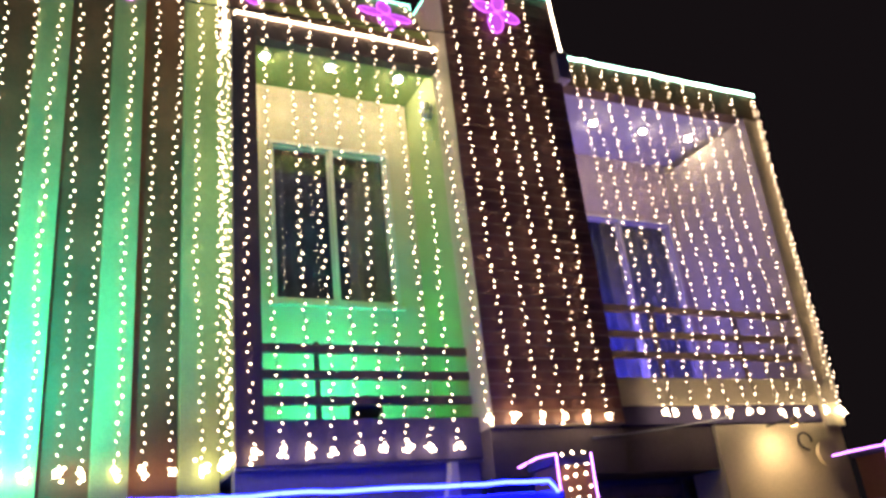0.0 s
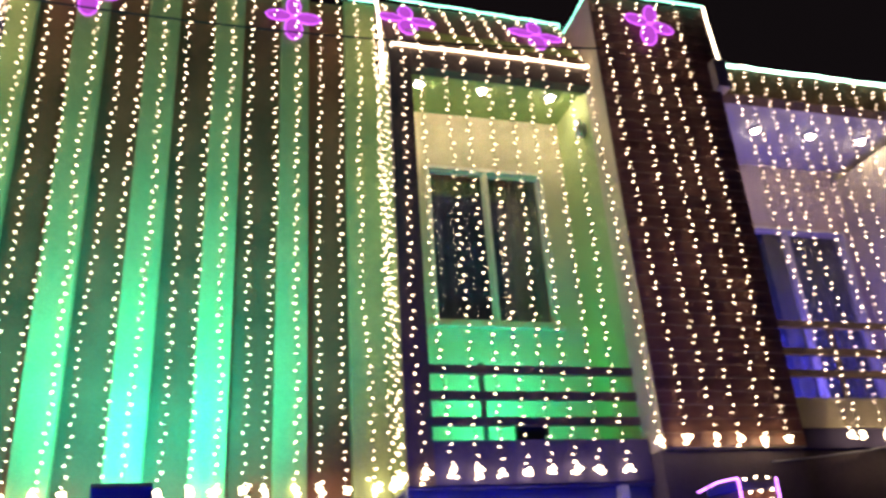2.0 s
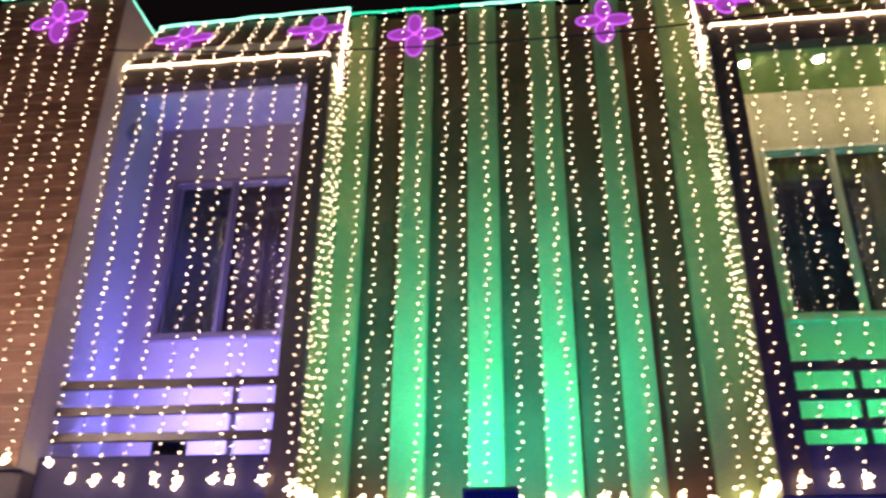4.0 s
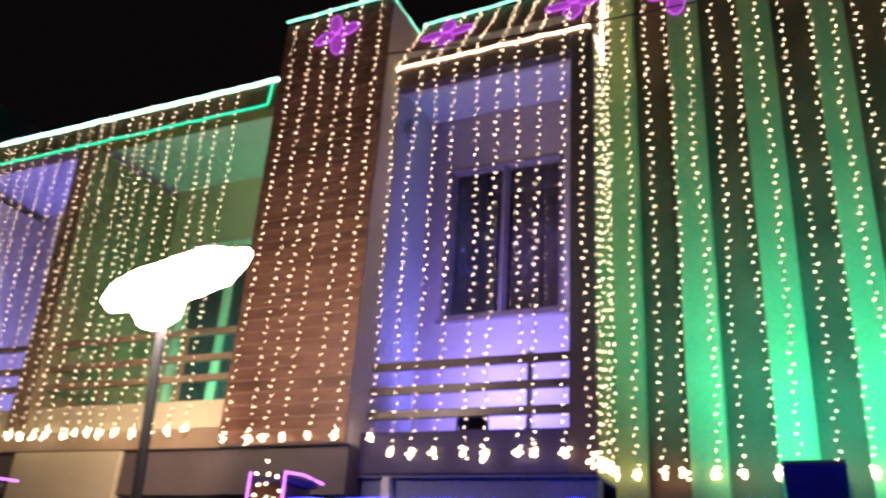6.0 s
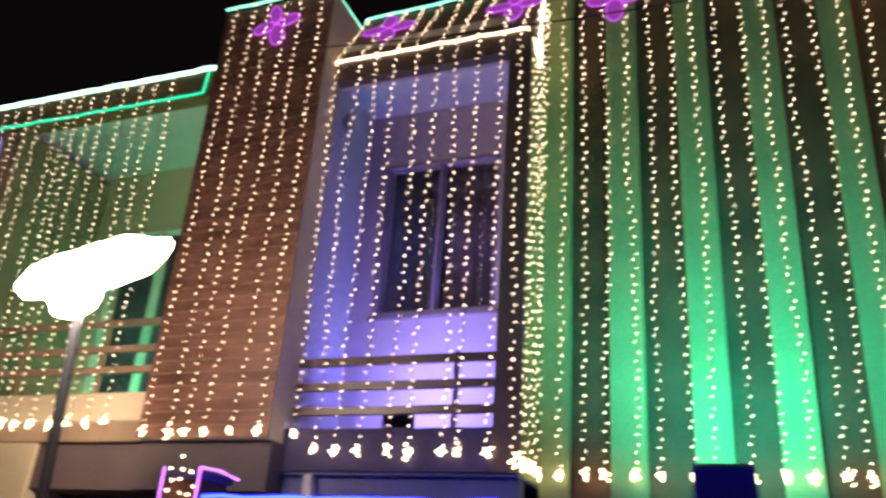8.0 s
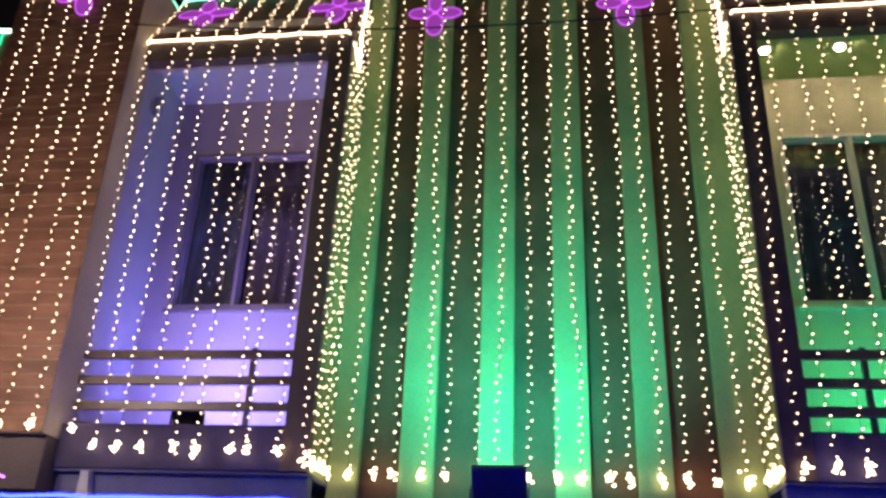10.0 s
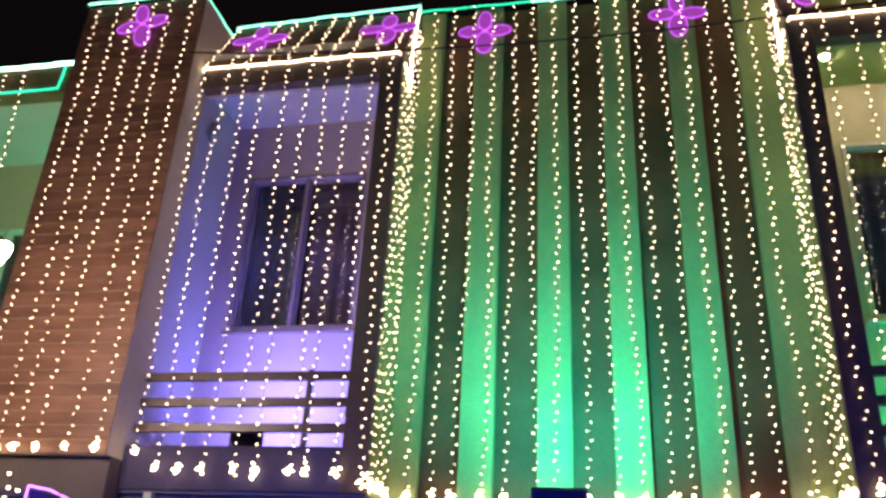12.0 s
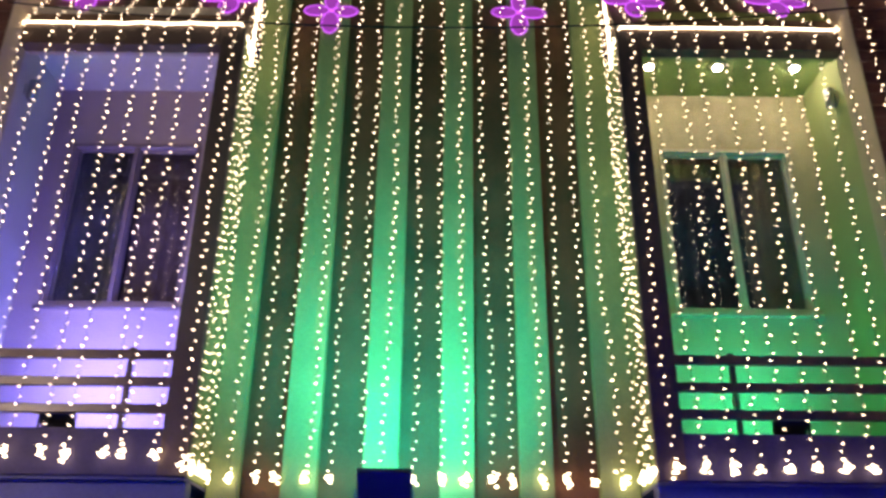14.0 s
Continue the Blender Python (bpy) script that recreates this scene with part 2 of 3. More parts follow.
def side(s):
    """One half of the front: frame, sloped cornice, balcony shell and column; s is 1 for the right, -1 for the left."""
    tag = "right" if s > 0 else "left"
    wall_mat = M_LIME if s > 0 else M_MAUVE
    X = lambda a, b, *r: box(s * a, s * b, *r)
    structure("wall_frame_" + tag, X(PX, FX, 0.06, BACK, SLAB, 5.74), M_LIME, "lime painted return wall between panel and balcony")
    structure("trim_upright_" + tag, X(PX - 0.003, FX + 0.004, 0.0, 0.058, SLAB, 5.742, 0.004), M_FRAME, "dark brown upright of the balcony frame", "trim")
    structure("trim_lintel_" + tag, X(FX + 0.006, CX0 + 0.02, 0.0, 0.10, 5.58, 5.742, 0.004), M_FRAME, "dark brown lintel of the balcony frame", "trim")
    structure("ceiling_balcony_" + tag, X(FX, CX0 + 0.2, 0.10, BACK, CEIL, CEIL + 0.12), M_LIME if s > 0 else M_WHITE, "painted balcony ceiling", "ceiling")
    structure("wall_lintel_" + tag, X(FX, CX0, 0.102, 0.16, 5.60, CEIL + 0.12), wall_mat, "inner face of the balcony lintel")
    structure("wall_side_" + tag, X(CX0 + 0.16, CX0 + 0.3, 0.10, BACK, SLAB, ROOF), M_PALE_LIME if s > 0 else M_WHITE, "painted side wall of the balcony")
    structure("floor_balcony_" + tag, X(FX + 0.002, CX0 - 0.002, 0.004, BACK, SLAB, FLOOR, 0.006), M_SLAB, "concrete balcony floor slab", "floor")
    structure("ceiling_porch_" + tag, X(PX, CX0 + 0.1, 0.02, 1.2, SLAB - 0.02, SLAB - 0.004), M_PORCH, "painted underside of the balcony", "ceiling")
    # sloped cornice and the parapet behind it
    bm = bmesh.new()
    prof = [(0.002, 5.745), (0.405, 6.50), (0.55, 6.50), (0.55, 6.0), (0.165, 6.0), (0.165, 5.745)]
    ra = [bm.verts.new((s * PX, y, z)) for y, z in prof]
    rb = [bm.verts.new((s * (CX0 + 0.01), y, z)) for y, z in prof]
    for i in range(len(prof)):
        j = (i + 1) % len(prof)
        bm.faces.new((ra[i], ra[j], rb[j], rb[i]))
    bm.faces.new(ra), bm.faces.new(rb)
    bmesh.ops.recalc_face_normals(bm, faces=bm.faces)
    cornice = structure("trim_cornice_" + tag, bm, M_CORNICE, "sloped dull brown cornice above the balcony", "trim")
    # tiled column
    col = structure("wall_column_" + tag, X(CX0, CX1, -0.172, 0.102, 2.74, 6.35, 0.006), M_CREAM, "tall column clad in brown tile courses", "column")
    structure("wall_column_rear_" + tag, X(CX0 + 0.31, CX1 - 0.002, 0.104, BACK + 0.2, SLAB, 6.34), M_CREAM, "cream wall behind the tiled column")
    structure("wall_column_cheek_" + tag, X(CX0 + 0.004, CX0 + 0.14, 0.106, 0.56, 5.90, 6.345), M_CREAM, "cream parapet return beside the column")
    return col


columns = {s: side(s) for s in (1, -1)}


def outer(s, x0, x1, slab):
    """An outer balcony storey between x0 and x1."""
    tag = "outer_right" if s > 0 else "outer_left"
    structure("floor_" + tag, box(x0, x1, -0.10, BACK, 2.74, 2.88, 0.006), slab, "concrete floor slab of the outer balcony", "floor")
    structure("wall_low_" + tag, box(x0, x1, -0.104, 0.02, 2.882, 3.09, 0.008), M_CREAM, "low cream wall under the railing")
    structure("ceiling_" + tag, box(x0, x1, -0.02, BACK, OCEIL, 5.80), M_WHITE, "white ceiling of the outer balcony", "ceiling")
    structure("trim_fascia_" + tag, box(x0, x1, -0.145, -0.022, 5.55, 5.81, 0.006), M_GOLD, "mustard brown roof fascia", "trim")
    structure("wall_beam_" + tag, box(x0, x1, -0.06, 0.30, 2.42, 2.738), M_BEAM, "dark concrete beam under the outer balcony")


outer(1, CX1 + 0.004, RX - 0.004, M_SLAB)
outer(-1, LX + 0.004, -CX1 - 0.004, M_TAN)
structure("wall_fin_right", box(RX - 0.2, RX, -0.14, BACK, 2.70, 5.548, 0.006), M_CREAM, "cream side wall of the outer balcony")
structure("wall_fin_left", box(LX, LX + 0.2, -0.14, BACK, 2.70, 5.548, 0.006), M_CREAM, "cream side wall of the outer balcony")
structure("wall_divider_left", box(-6.25, -6.02, -0.13, BACK, 2.89, 5.548, 0.006), M_TAN, "tan divider between the outer balconies")

structure("trim_corbel_right", box(3.91, 4.03, -0.255, -0.147, 5.53, 5.79, 0.006), M_CREAM, "cream fascia end beside the column", "trim")

# ground floor
structure("wall_ground_floor", box(LX + 0.2, RX - 0.2, 0.9, 1.0, 0, 2.55), M_WALLG, "plain ground floor wall behind the porch")
structure("wall_porch_centre", box(-PX + 0.05, PX - 0.05, 0.53, 0.6, 0, 2.095), M_WALLG, "plain wall under the striped panel")
for s in (1, -1):
    tag = "right" if s > 0 else "left"
    structure("wall_porch_front_" + tag, box(s * (PX + 0.004), s * 2.93, 0.06, 0.16, 0, SLAB - 0.022), M_PORCH, "plain porch wall under the balcony")
    bm = bmesh.new()
    prof = [(2.74, 2.55)] + [(2.69 - 0.14 * (k / 8) ** 1.6, 2.55 - 0.45 * k / 8) for k in range(9)] + [(2.74, 2.10)]
    fa = [bm.verts.new((s * x, -0.01, z)) for x, z in prof]
    fb = [bm.verts.new((s * x, 0.058, z)) for x, z in prof]
    bm.faces.new(fa), bm.faces.new(list(reversed(fb)))
    for i in range(len(prof)):
        j = (i + 1) % len(prof)
        bm.faces.new((fa[j], fa[i], fb[i], fb[j]))
    bmesh.ops.recalc_face_normals(bm, faces=bm.faces)
    structure("trim_bracket_" + tag, bm, M_WHITE, "white curved plaster bracket under the balcony", "trim")
    structure("wall_beam_column_" + tag, box(s * (CX0 - 0.0), s * CX1, -0.12, 0.27, 2.42, 2.738), M_BEAM, "dark beam under the tiled column")
structure("wall_porch_right", box(4.86, 6.19, -0.095, 0.25, 0, 2.735, 0.008), M_CREAM, "cream ground floor wall beside the shutter")
structure("wall_porch_left", box(-6.09, -4.95, -0.095, 0.25, 0, 2.735, 0.008), M_CREAM, "cream ground floor wall beside the shutter")


# ---------------------------------------------------------------- windows and doors
def curtain(name, x0, x1, y, z0, z1, material, parent, label, seed):
    bm = bmesh.new()
    rnd = random.Random(seed)
    cols, ph = 60, rnd.random() * 6
    grid = []
    for i in range(cols + 1):
        u = i / cols
        x = x0 + (x1 - x0) * u
        grid.append([bm.verts.new((x, y + 0.012 * math.sin(u * (x1 - x0) * 58 + ph) * (0.6 + 0.4 * math.sin(u * 9 + ph)) * (0.6 + 0.4 * k), z1 + (z0 - z1) * k)) for k in (0, 0.5, 1)])
    for a, b in zip(grid, grid[1:]):
        for k in range(2):
            bm.faces.new((a[k], b[k], b[k + 1], a[k + 1]))
    bmesh.ops.solidify(bm, geom=bm.faces[:], thickness=0.003)
    return part(name, bm, material, parent, label, True)


def window(name, x0, x1, z0, z1, label, curtains, split=0.5, sill=True, metal=None):
    """A two-leaf sliding window set in the wall's opening."""
    metal = metal or M_ALU
    w = thing(name, label, "window", ((x0 + x1) / 2, BACK, z0), kind="structure")
    O = Matrix.Translation((-(x0 + x1) / 2, -BACK, -z0))

    def put(nm, bm, material, lab="", parent=None, smooth=False):
        bm.transform(O)
        return part(nm, bm, material, parent or w, lab, smooth)
    f = 0.032
    y0, y1 = BACK - 0.012, BACK + 0.09
    bm = bmesh.new()
    for q in ((x0, x0 + f, z0 + f, z1 - f), (x1 - f, x1, z0 + f, z1 - f), (x0, x1, z0, z0 + f), (x0, x1, z1 - f, z1)):
        add_box(bm, q[0], q[1], y0, y1, q[2], q[3], 0.003)
    put("window_frame", bm, metal)
    xm = x0 + (x1 - x0) * split
    put("mullion", box(xm - 0.017, xm + 0.017, y0 + 0.006, y1 - 0.01, z0 + f, z1 - f, 0.003), metal)
    for a, b, dy in ((x0 + f, xm - 0.017, 0.03), (xm + 0.017, x1 - f, 0.055)):
        bm = bmesh.new()
        for q in ((a, a + 0.012, z0 + f, z1 - f), (b - 0.012, b, z0 + f, z1 - f), (a + 0.012, b - 0.012, z0 + f, z0 + f + 0.014), (a + 0.012, b - 0.012, z1 - f - 0.014, z1 - f)):
            add_box(bm, q[0], q[1], BACK + dy - 0.008, BACK + dy + 0.012, q[2], q[3])
        leaf = put("sash", bm, metal)
        g = put("pane", box(a + 0.011, b - 0.011, BACK + dy, BACK + dy + 0.004, z0 + f + 0.012, z1 - f - 0.012), M_GLASS, "", leaf)
        g.visible_shadow = False
    if sill:
        put("sill", box(x0 - 0.03, x1 + 0.03, BACK - 0.03, BACK - 0.001, z0 - 0.035, z0 - 0.002, 0.005), metal)
    for i, (a, b, material) in enumerate(curtains):
        bmx = (x0 + f + (x1 - x0 - 2 * f) * a, x0 + f + (x1 - x0 - 2 * f) * b)
        c = curtain("curtain", bmx[0], bmx[1], BACK + 0.115, z0 + 0.03, z1 - 0.01, material, None, "", i + len(name))
        c.data.transform(O)
        c.parent = w
        c["label"] = {M_CURTAIN: "dark drawn curtain", M_CURTAIN_B: "blue grey drawn curtain"}.get(material, "dull mauve drawn curtain")
    return w


window("window_1", WIN[0], WIN[1], WIN[2], WIN[3], "sliding window with cream frame and dark curtains", [(0.0, 1.0, M_CURTAIN)])
window("window_2", -2.90, -1.86, 3.96, WIN[3], "sliding window with one leaf curtained in mauve cloth", [(0.0, 0.52, M_CURTAIN), (0.53, 1.0, M_CURTAIN_V)], metal=M_SASH)
window("window_3", *DOOR, "tall glazed balcony door with white frame", [(0.0, 1.0, M_CURTAIN_B)], 0.42, False)
window("window_4", *LDOOR_G, "tall glazed balcony door with white frame", [(0.0, 1.0, M_CURTAIN)], 0.5, False)
window("window_5", *LDOOR_V, "tall glazed balcony door with white frame", [(0.0, 1.0, M_CURTAIN_V)], 0.5, False)


# ---------------------------------------------------------------- railings
def railing(x0, x1, y, levels, base, posts, h=0.056, coat=None, label="flat dull steel balcony rails on slim posts"):
    coat = coat or M_STEEL
    r = thing("railing", label, "railing", ((x0 + x1) / 2, y, base), "balcony railings")
    O = Matrix.Translation((-(x0 + x1) / 2, -y, -base))
    for z in levels:
        bm = box(x0, x1, y - 0.012, y + 0.026, z - h / 2, z + h / 2, 0.004)
        bm.transform(O)
        part("rail", bm, coat, r)
    for p in posts:
        bm = box(p - 0.016, p + 0.016, y + 0.027, y + 0.057, base, levels[0] + 0.055, 0.003)
        bm.transform(O)
        part("post", bm, coat, r)
    return r


railing(FX + 0.002, CX0 - 0.002, 0.08, (3.305, 3.135, 2.97), FLOOR, (1.88,))
railing(-CX0 + 0.002, -FX - 0.002, 0.08, (3.305, 3.135, 2.97), FLOOR, (-1.80,))
railing(CX1 + 0.004, RX - 0.202, -0.05, (3.64, 3.435, 3.275), 3.091, (4.55, 5.4), 0.05, M_TAN, "flat tan painted balcony rails on slim posts")
railing(-6.018, -CX1 - 0.004, -0.05, (3.64, 3.435, 3.275), 3.091, (-4.6, -5.4), 0.05, M_TAN, "flat tan painted balcony rails on slim posts")
railing(LX + 0.202, -6.252, -0.05, (3.64, 3.435, 3.275), 3.091, (-6.8, -7.5), 0.05, M_TAN, "flat tan painted balcony rails on slim posts")


# ---------------------------------------------------------------- lamps
def flood_light(x, y, z, aim, colour, watts, lens, label, stand=0.0, w=0.16, h=0.11, angle=168):
    """A flat LED flood light in a black housing on a U bracket; aim: the tilt upwards in degrees."""
    f = thing("flood_light", label, "flood light", (x, y, z), "flood lights")
    R = pose(0, 0, stand + 0.05 + h / 2, aim, 0, 0)
    bm = box(-w / 2, w / 2, -0.02, 0.02, -h / 2, h / 2, 0.008)
    bm.transform(R)
    body = part("housing", bm, M_DARK, f, "black metal housing")
    bm = box(-w * 0.42, w * 0.42, 0.0205, 0.024, -h * 0.4, h * 0.4)
    bm.transform(R)
    part("lens", bm, lens, body, "glowing coloured lens")
    bm = bmesh.new()
    add_box(bm, -w / 2 - 0.012, -w / 2 - 0.004, -0.012, 0.012, stand + 0.006, stand + 0.06 + h / 2)
    add_box(bm, w / 2 + 0.004, w / 2 + 0.012, -0.012, 0.012, stand + 0.006, stand + 0.06 + h / 2)
    add_box(bm, -w / 2 - 0.012, w / 2 + 0.012, -0.012, 0.012, stand, stand + 0.006)
    part("bracket", bm, M_DARK, f)
    if stand:
        part("stand", tube([(0, 0, 0), (0, 0, stand)], 0.016, 10), M_DARK, f)
        part("foot", box(-0.2, 0.2, -0.2, 0.2, 0, 0.02, 0.004), M_DARK, f)
    d = R.to_3x3() @ Vector((0, 1, 0))
    c = Vector((x, y, z)) + R @ Vector((0, 0.04, 0))
    spot("flood_beam", c, c + d, colour, watts, angle, 1.0, 0.06)
    return f


flood_light(-0.157, -0.75, 0.0, 42, PANEL_GREEN, PANEL_W, G_LENS_G, "black flood light on a stand, washing the panel green", 2.215, 0.26, 0.24, 106)
flood_light(2.24, 0.25, FLOOR, 40, GREEN, FLOOD_W * 0.55, G_LENS_G, "black flood light on the balcony floor, green beam", w=0.2, h=0.14, angle=155)
flood_light(-2.24, 0.25, FLOOR, 34, VIOLET, FLOOD_W * 3.0, G_LENS_V, "black flood light on the balcony floor, violet beam", w=0.2, h=0.14, angle=155)
flood_light(4.85, 0.24, 2.88, 48, BLUE, FLOOD_W * 0.95, G_LENS_V, "black flood light on the balcony floor, blue violet beam")
flood_light(-4.75, 0.24, 2.88, 48, GREEN, FLOOD_W * 1.1, G_LENS_G, "black flood light on the balcony floor, green beam")
flood_light(-7.1, 0.24, 2.88, 48, VIOLET, FLOOD_W * 3.6, G_LENS_V, "black flood light on the balcony floor, violet beam")


def downlight(x, y, z, led):
    d = thing("downlight", "round recessed ceiling downlight, lit warm white", "downlight", (x, y, z), "ceiling downlights")
    bm = bmesh.new()
    bmesh.ops.create_cone(bm, cap_ends=True, segments=24, radius1=0.05, radius2=0.056, depth=0.014, matrix=Matrix.Translation((0, 0, -0.007)))
    part("rim", bm, M_ALU, d, "", True)
    bm = bmesh.new()
    bmesh.ops.create_uvsphere(bm, u_segments=20, v_segments=12, radius=0.031, matrix=Matrix.Translation((0, 0, -0.014)) @ Matrix.Diagonal((1, 1, 0.75, 1)))
    part("diffuser", bm, led, d, "glowing white diffuser", True)
    return d


for x in (1.72, 2.26, 2.87):
    downlight(x, 0.59, CEIL, G_DOWN)
for x in (4.73, 5.30, 5.85):
    downlight(x, 0.43, OCEIL, G_DOWN_OUT)


def wall_fitting(x, y, z, s):
    w = thing("wall_light", "small unlit chrome cylinder light on the balcony wall", "wall light", (x, y, z), "wall lights")
    bm = box(-0.012, 0.0, -0.035, 0.035, -0.05, 0.05, 0.003)
    bm.transform(Matrix.Diagonal((s, 1, 1, 1)))
    part("plate", bm, M_ALU, w)
    bm = bmesh.new()
    bmesh.ops.create_cone(bm, cap_ends=True, segments=18, radius1=0.038, radius2=0.038, depth=0.16, matrix=Matrix.Translation((-0.05 * s, 0, 0)))
    bmesh.ops.bevel(bm, geom=[e for e in bm.edges if abs(e.verts[0].co.z - e.verts[1].co.z) < 1e-4], offset=0.006, segments=2, affect="EDGES")
    part("shade", bm, M_CHROME, w, "bright metal cylinder", True)
    return w


wall_fitting(CX0 + 0.16, 0.50, 5.52, 1)
wall_fitting(-CX0 - 0.16, 0.50, 5.52, -1)


def street_lamp(x, y, top):
    s = thing("street_lamp", "slim grey pole with a glaring white LED head", "street lamp", (x, y, 0))
    part("pole", tube([(0.06, 0.16, 0), (-0.175, 0.16, top - 0.1)], 0.028, 14), M_TUBE, s, "", True)
    part("base_plate", box(-0.06, 0.18, 0.04, 0.28, 0, 0.02, 0.004), M_TUBE, s)
    part("arm", tube([(-0.174, 0.16, top - 0.14), (-0.16, 0.13, top - 0.03), (-0.10, 0.06, top + 0.06)], 0.02, 10), M_TUBE, s)
    R = pose(0.0, 0, top, 12, -9, 0)
    bm = box(-0.20, 0.20, 0.02, 0.09, 0.06, 0.135, 0.012)
    bm.transform(R)
    head = part("head", bm, M_TUBE, s, "grey cast metal cap")
    # oversized, ragged emitters; the second lobe only fills out the glare's outline
    for name, c, k in (("diffuser", (0.02, 0, 0.02), (0.51, 0.07, 0.135)), ("diffuser", (-0.10, 0.0, -0.10), (0.17, 0.07, 0.12))):
        bm = bmesh.new()
        bmesh.ops.create_icosphere(bm, subdivisions=4, radius=1.0, matrix=R @ Matrix.Translation(c) @ Matrix.Diagonal((*k, 1)))
        for v in bm.verts:
            v.co += Vector((noise.noise(v.co * 9), 0, noise.noise(v.co * 9 + Vector((5, 5, 5))))) * 0.026
        part(name, bm, G_LAMP, head, "white emitter enlarged to the outline of the lamp's glare", True)
    # added fill spot at the head, thrown down and back to brighten the left walls
    spot("left_wall_fill", (x - 0.1, y + 0.12, top - 0.12), (x - 2.1, y + 1.55, top - 0.75), (1.0, 0.74, 0.57), 250.0, 74, 1.0, 0.12)
    return s


street_lamp(-3.25, -1.62, 3.32)


# ---------------------------------------------------------------- rope lights
def rope(points, material, label, r=0.011, group="rope lights", sag=0.006, seed=0):
    rnd = random.Random(seed)
    pts = []
    for a, b in zip(points, points[1:]):
        a, b = Vector(a), Vector(b)
        n = max(2, int((b - a).length / 0.12))
        for i in range(n):
            p = a.lerp(b, i / n)
            if pts:
                p = p + Vector((rnd.uniform(-1, 1), 0, rnd.uniform(-1, 1))) * sag
            pts.append(p)
    pts.append(Vector(points[-1]))
    o = pts[0].copy()
    t = thing("rope_light", label, "rope light", o, group)
    part("tube", tube([p - o for p in pts], r, 7), material, t, "", True)
    bm = bmesh.new()
    for i in range(3, len(pts) - 1, 7):
        c = pts[i] - o
        add_box(bm, c.x - 0.006, c.x + 0.006, c.y - 0.004, c.y + r * 0.9, c.z - r * 1.35, c.z + r * 1.35)
    if len(bm.verts):
        tagged(part("clip_row", bm, M_CABLE, t), kind="stuff")
    else:
        bm.free()
    return t


GL = "teal green rope light along the roof edge"
rope([(-PX, 0.43, 6.52), (-0.42, 0.43, 6.52)], G_ROPE_G, GL, 0.006, seed=1)
rope([(-0.42, 0.43, 6.52), (PX, 0.43, 6.52)], G_ROPE_M, GL, 0.008, seed=31)
for s in (1, -1):
    rope([(s * 2.95, 0.385, 6.37), (s * 2.95, 0.385, 6.50), (s * PX, 0.385, 6.545), (s * PX, 0.40, 6.47)], G_ROPE_M, GL, 0.008, seed=2 + s)
    rope([(s * 2.955, 0.38, 6.37), (s * 2.955, -0.19, 6.375)], G_ROPE_M, GL, 0.008, seed=5 + s)
    rope([(s * 2.96, -0.195, 6.375), (s * 3.98, -0.195, 6.375)], G_ROPE_M, GL, 0.008, seed=8 + s)
    rope([(s * 1.36, -0.014, 5.757), (s * 2.95, -0.014, 5.757)], G_ROPE_W, "warm white rope light along the cornice edge", 0.008, seed=11 + s)
    rope([(s * 1.325, 0.30, 6.42), (s * 1.325, 0.22, 5.95), (s * 1.325, 0.20, 5.55)], G_ROPE_W, "warm white rope light hanging at the corner", 0.009, seed=14 + s)
    rope([(s * 1.325, 0.19, 5.60), (s * 1.325, 0.10, 5.68), (s * 1.36, -0.01, 5.75)], G_ROPE_W, "warm white rope light hanging at the corner", 0.006, seed=17 + s)
IC = "icy white rope light along the fascia"
rope([(3.99, -0.19, 6.37), (4.02, -0.17, 6.05), (4.05, -0.155, 5.83)], G_ROPE_W, "warm white rope light down the column edge", 0.009, seed=21)
rope([(4.05, -0.15, 5.83), (6.21, -0.15, 5.825)], G_ROPE_GW, IC, 0.012, seed=22)
rope([(-4.01, -0.15, 5.822), (-8.22, -0.15, 5.832)], G_ROPE_GW, IC, 0.015, seed=23)
rope([(-4.06, -0.156, 5.80), (-4.075, -0.156, 5.575), (-8.18, -0.156, 5.585), (-8.22, -0.156, 5.815)], G_ROPE_G, GL, 0.008, seed=24)
rope([(-2.55, -1.262, 2.235), (1.5, -1.262, 2.25), (2.60, -1.262, 2.242), (2.645, -1.262, 2.19)], G_ROPE_B, "bright blue rope light along the gate wall", 0.008, seed=25)

# small gable on the roof edge with a rope up its side
bm = bmesh.new()
tri = [(-8.6, 6.12), (-7.7, 6.12), (-7.7, 6.38), (-8.6, 6.93)]
fa = [bm.verts.new((x, 0.40, z)) for x, z in tri]
fb = [bm.verts.new((x, 0.52, z)) for x, z in tri]
bm.faces.new(fa), bm.faces.new(list(reversed(fb)))
for i in range(4):
    j = (i + 1) % 4
    bm.faces.new((fa[j], fa[i], fb[i], fb[j]))
bmesh.ops.recalc_face_normals(bm, faces=bm.faces)
structure("wall_gable", bm, M_SLAB, "small sloped parapet piece at the roof end")
structure("roof_end", box(-8.62, -8.19, 0.38, 3.2, 5.83, 6.118), M_SLAB, "roof slab end beyond the side wall", "roof")
rope([(-8.6, 0.385, 6.36), (-8.6, 0.385, 6.94)], G_ROPE_G, GL, 0.009, seed=26)


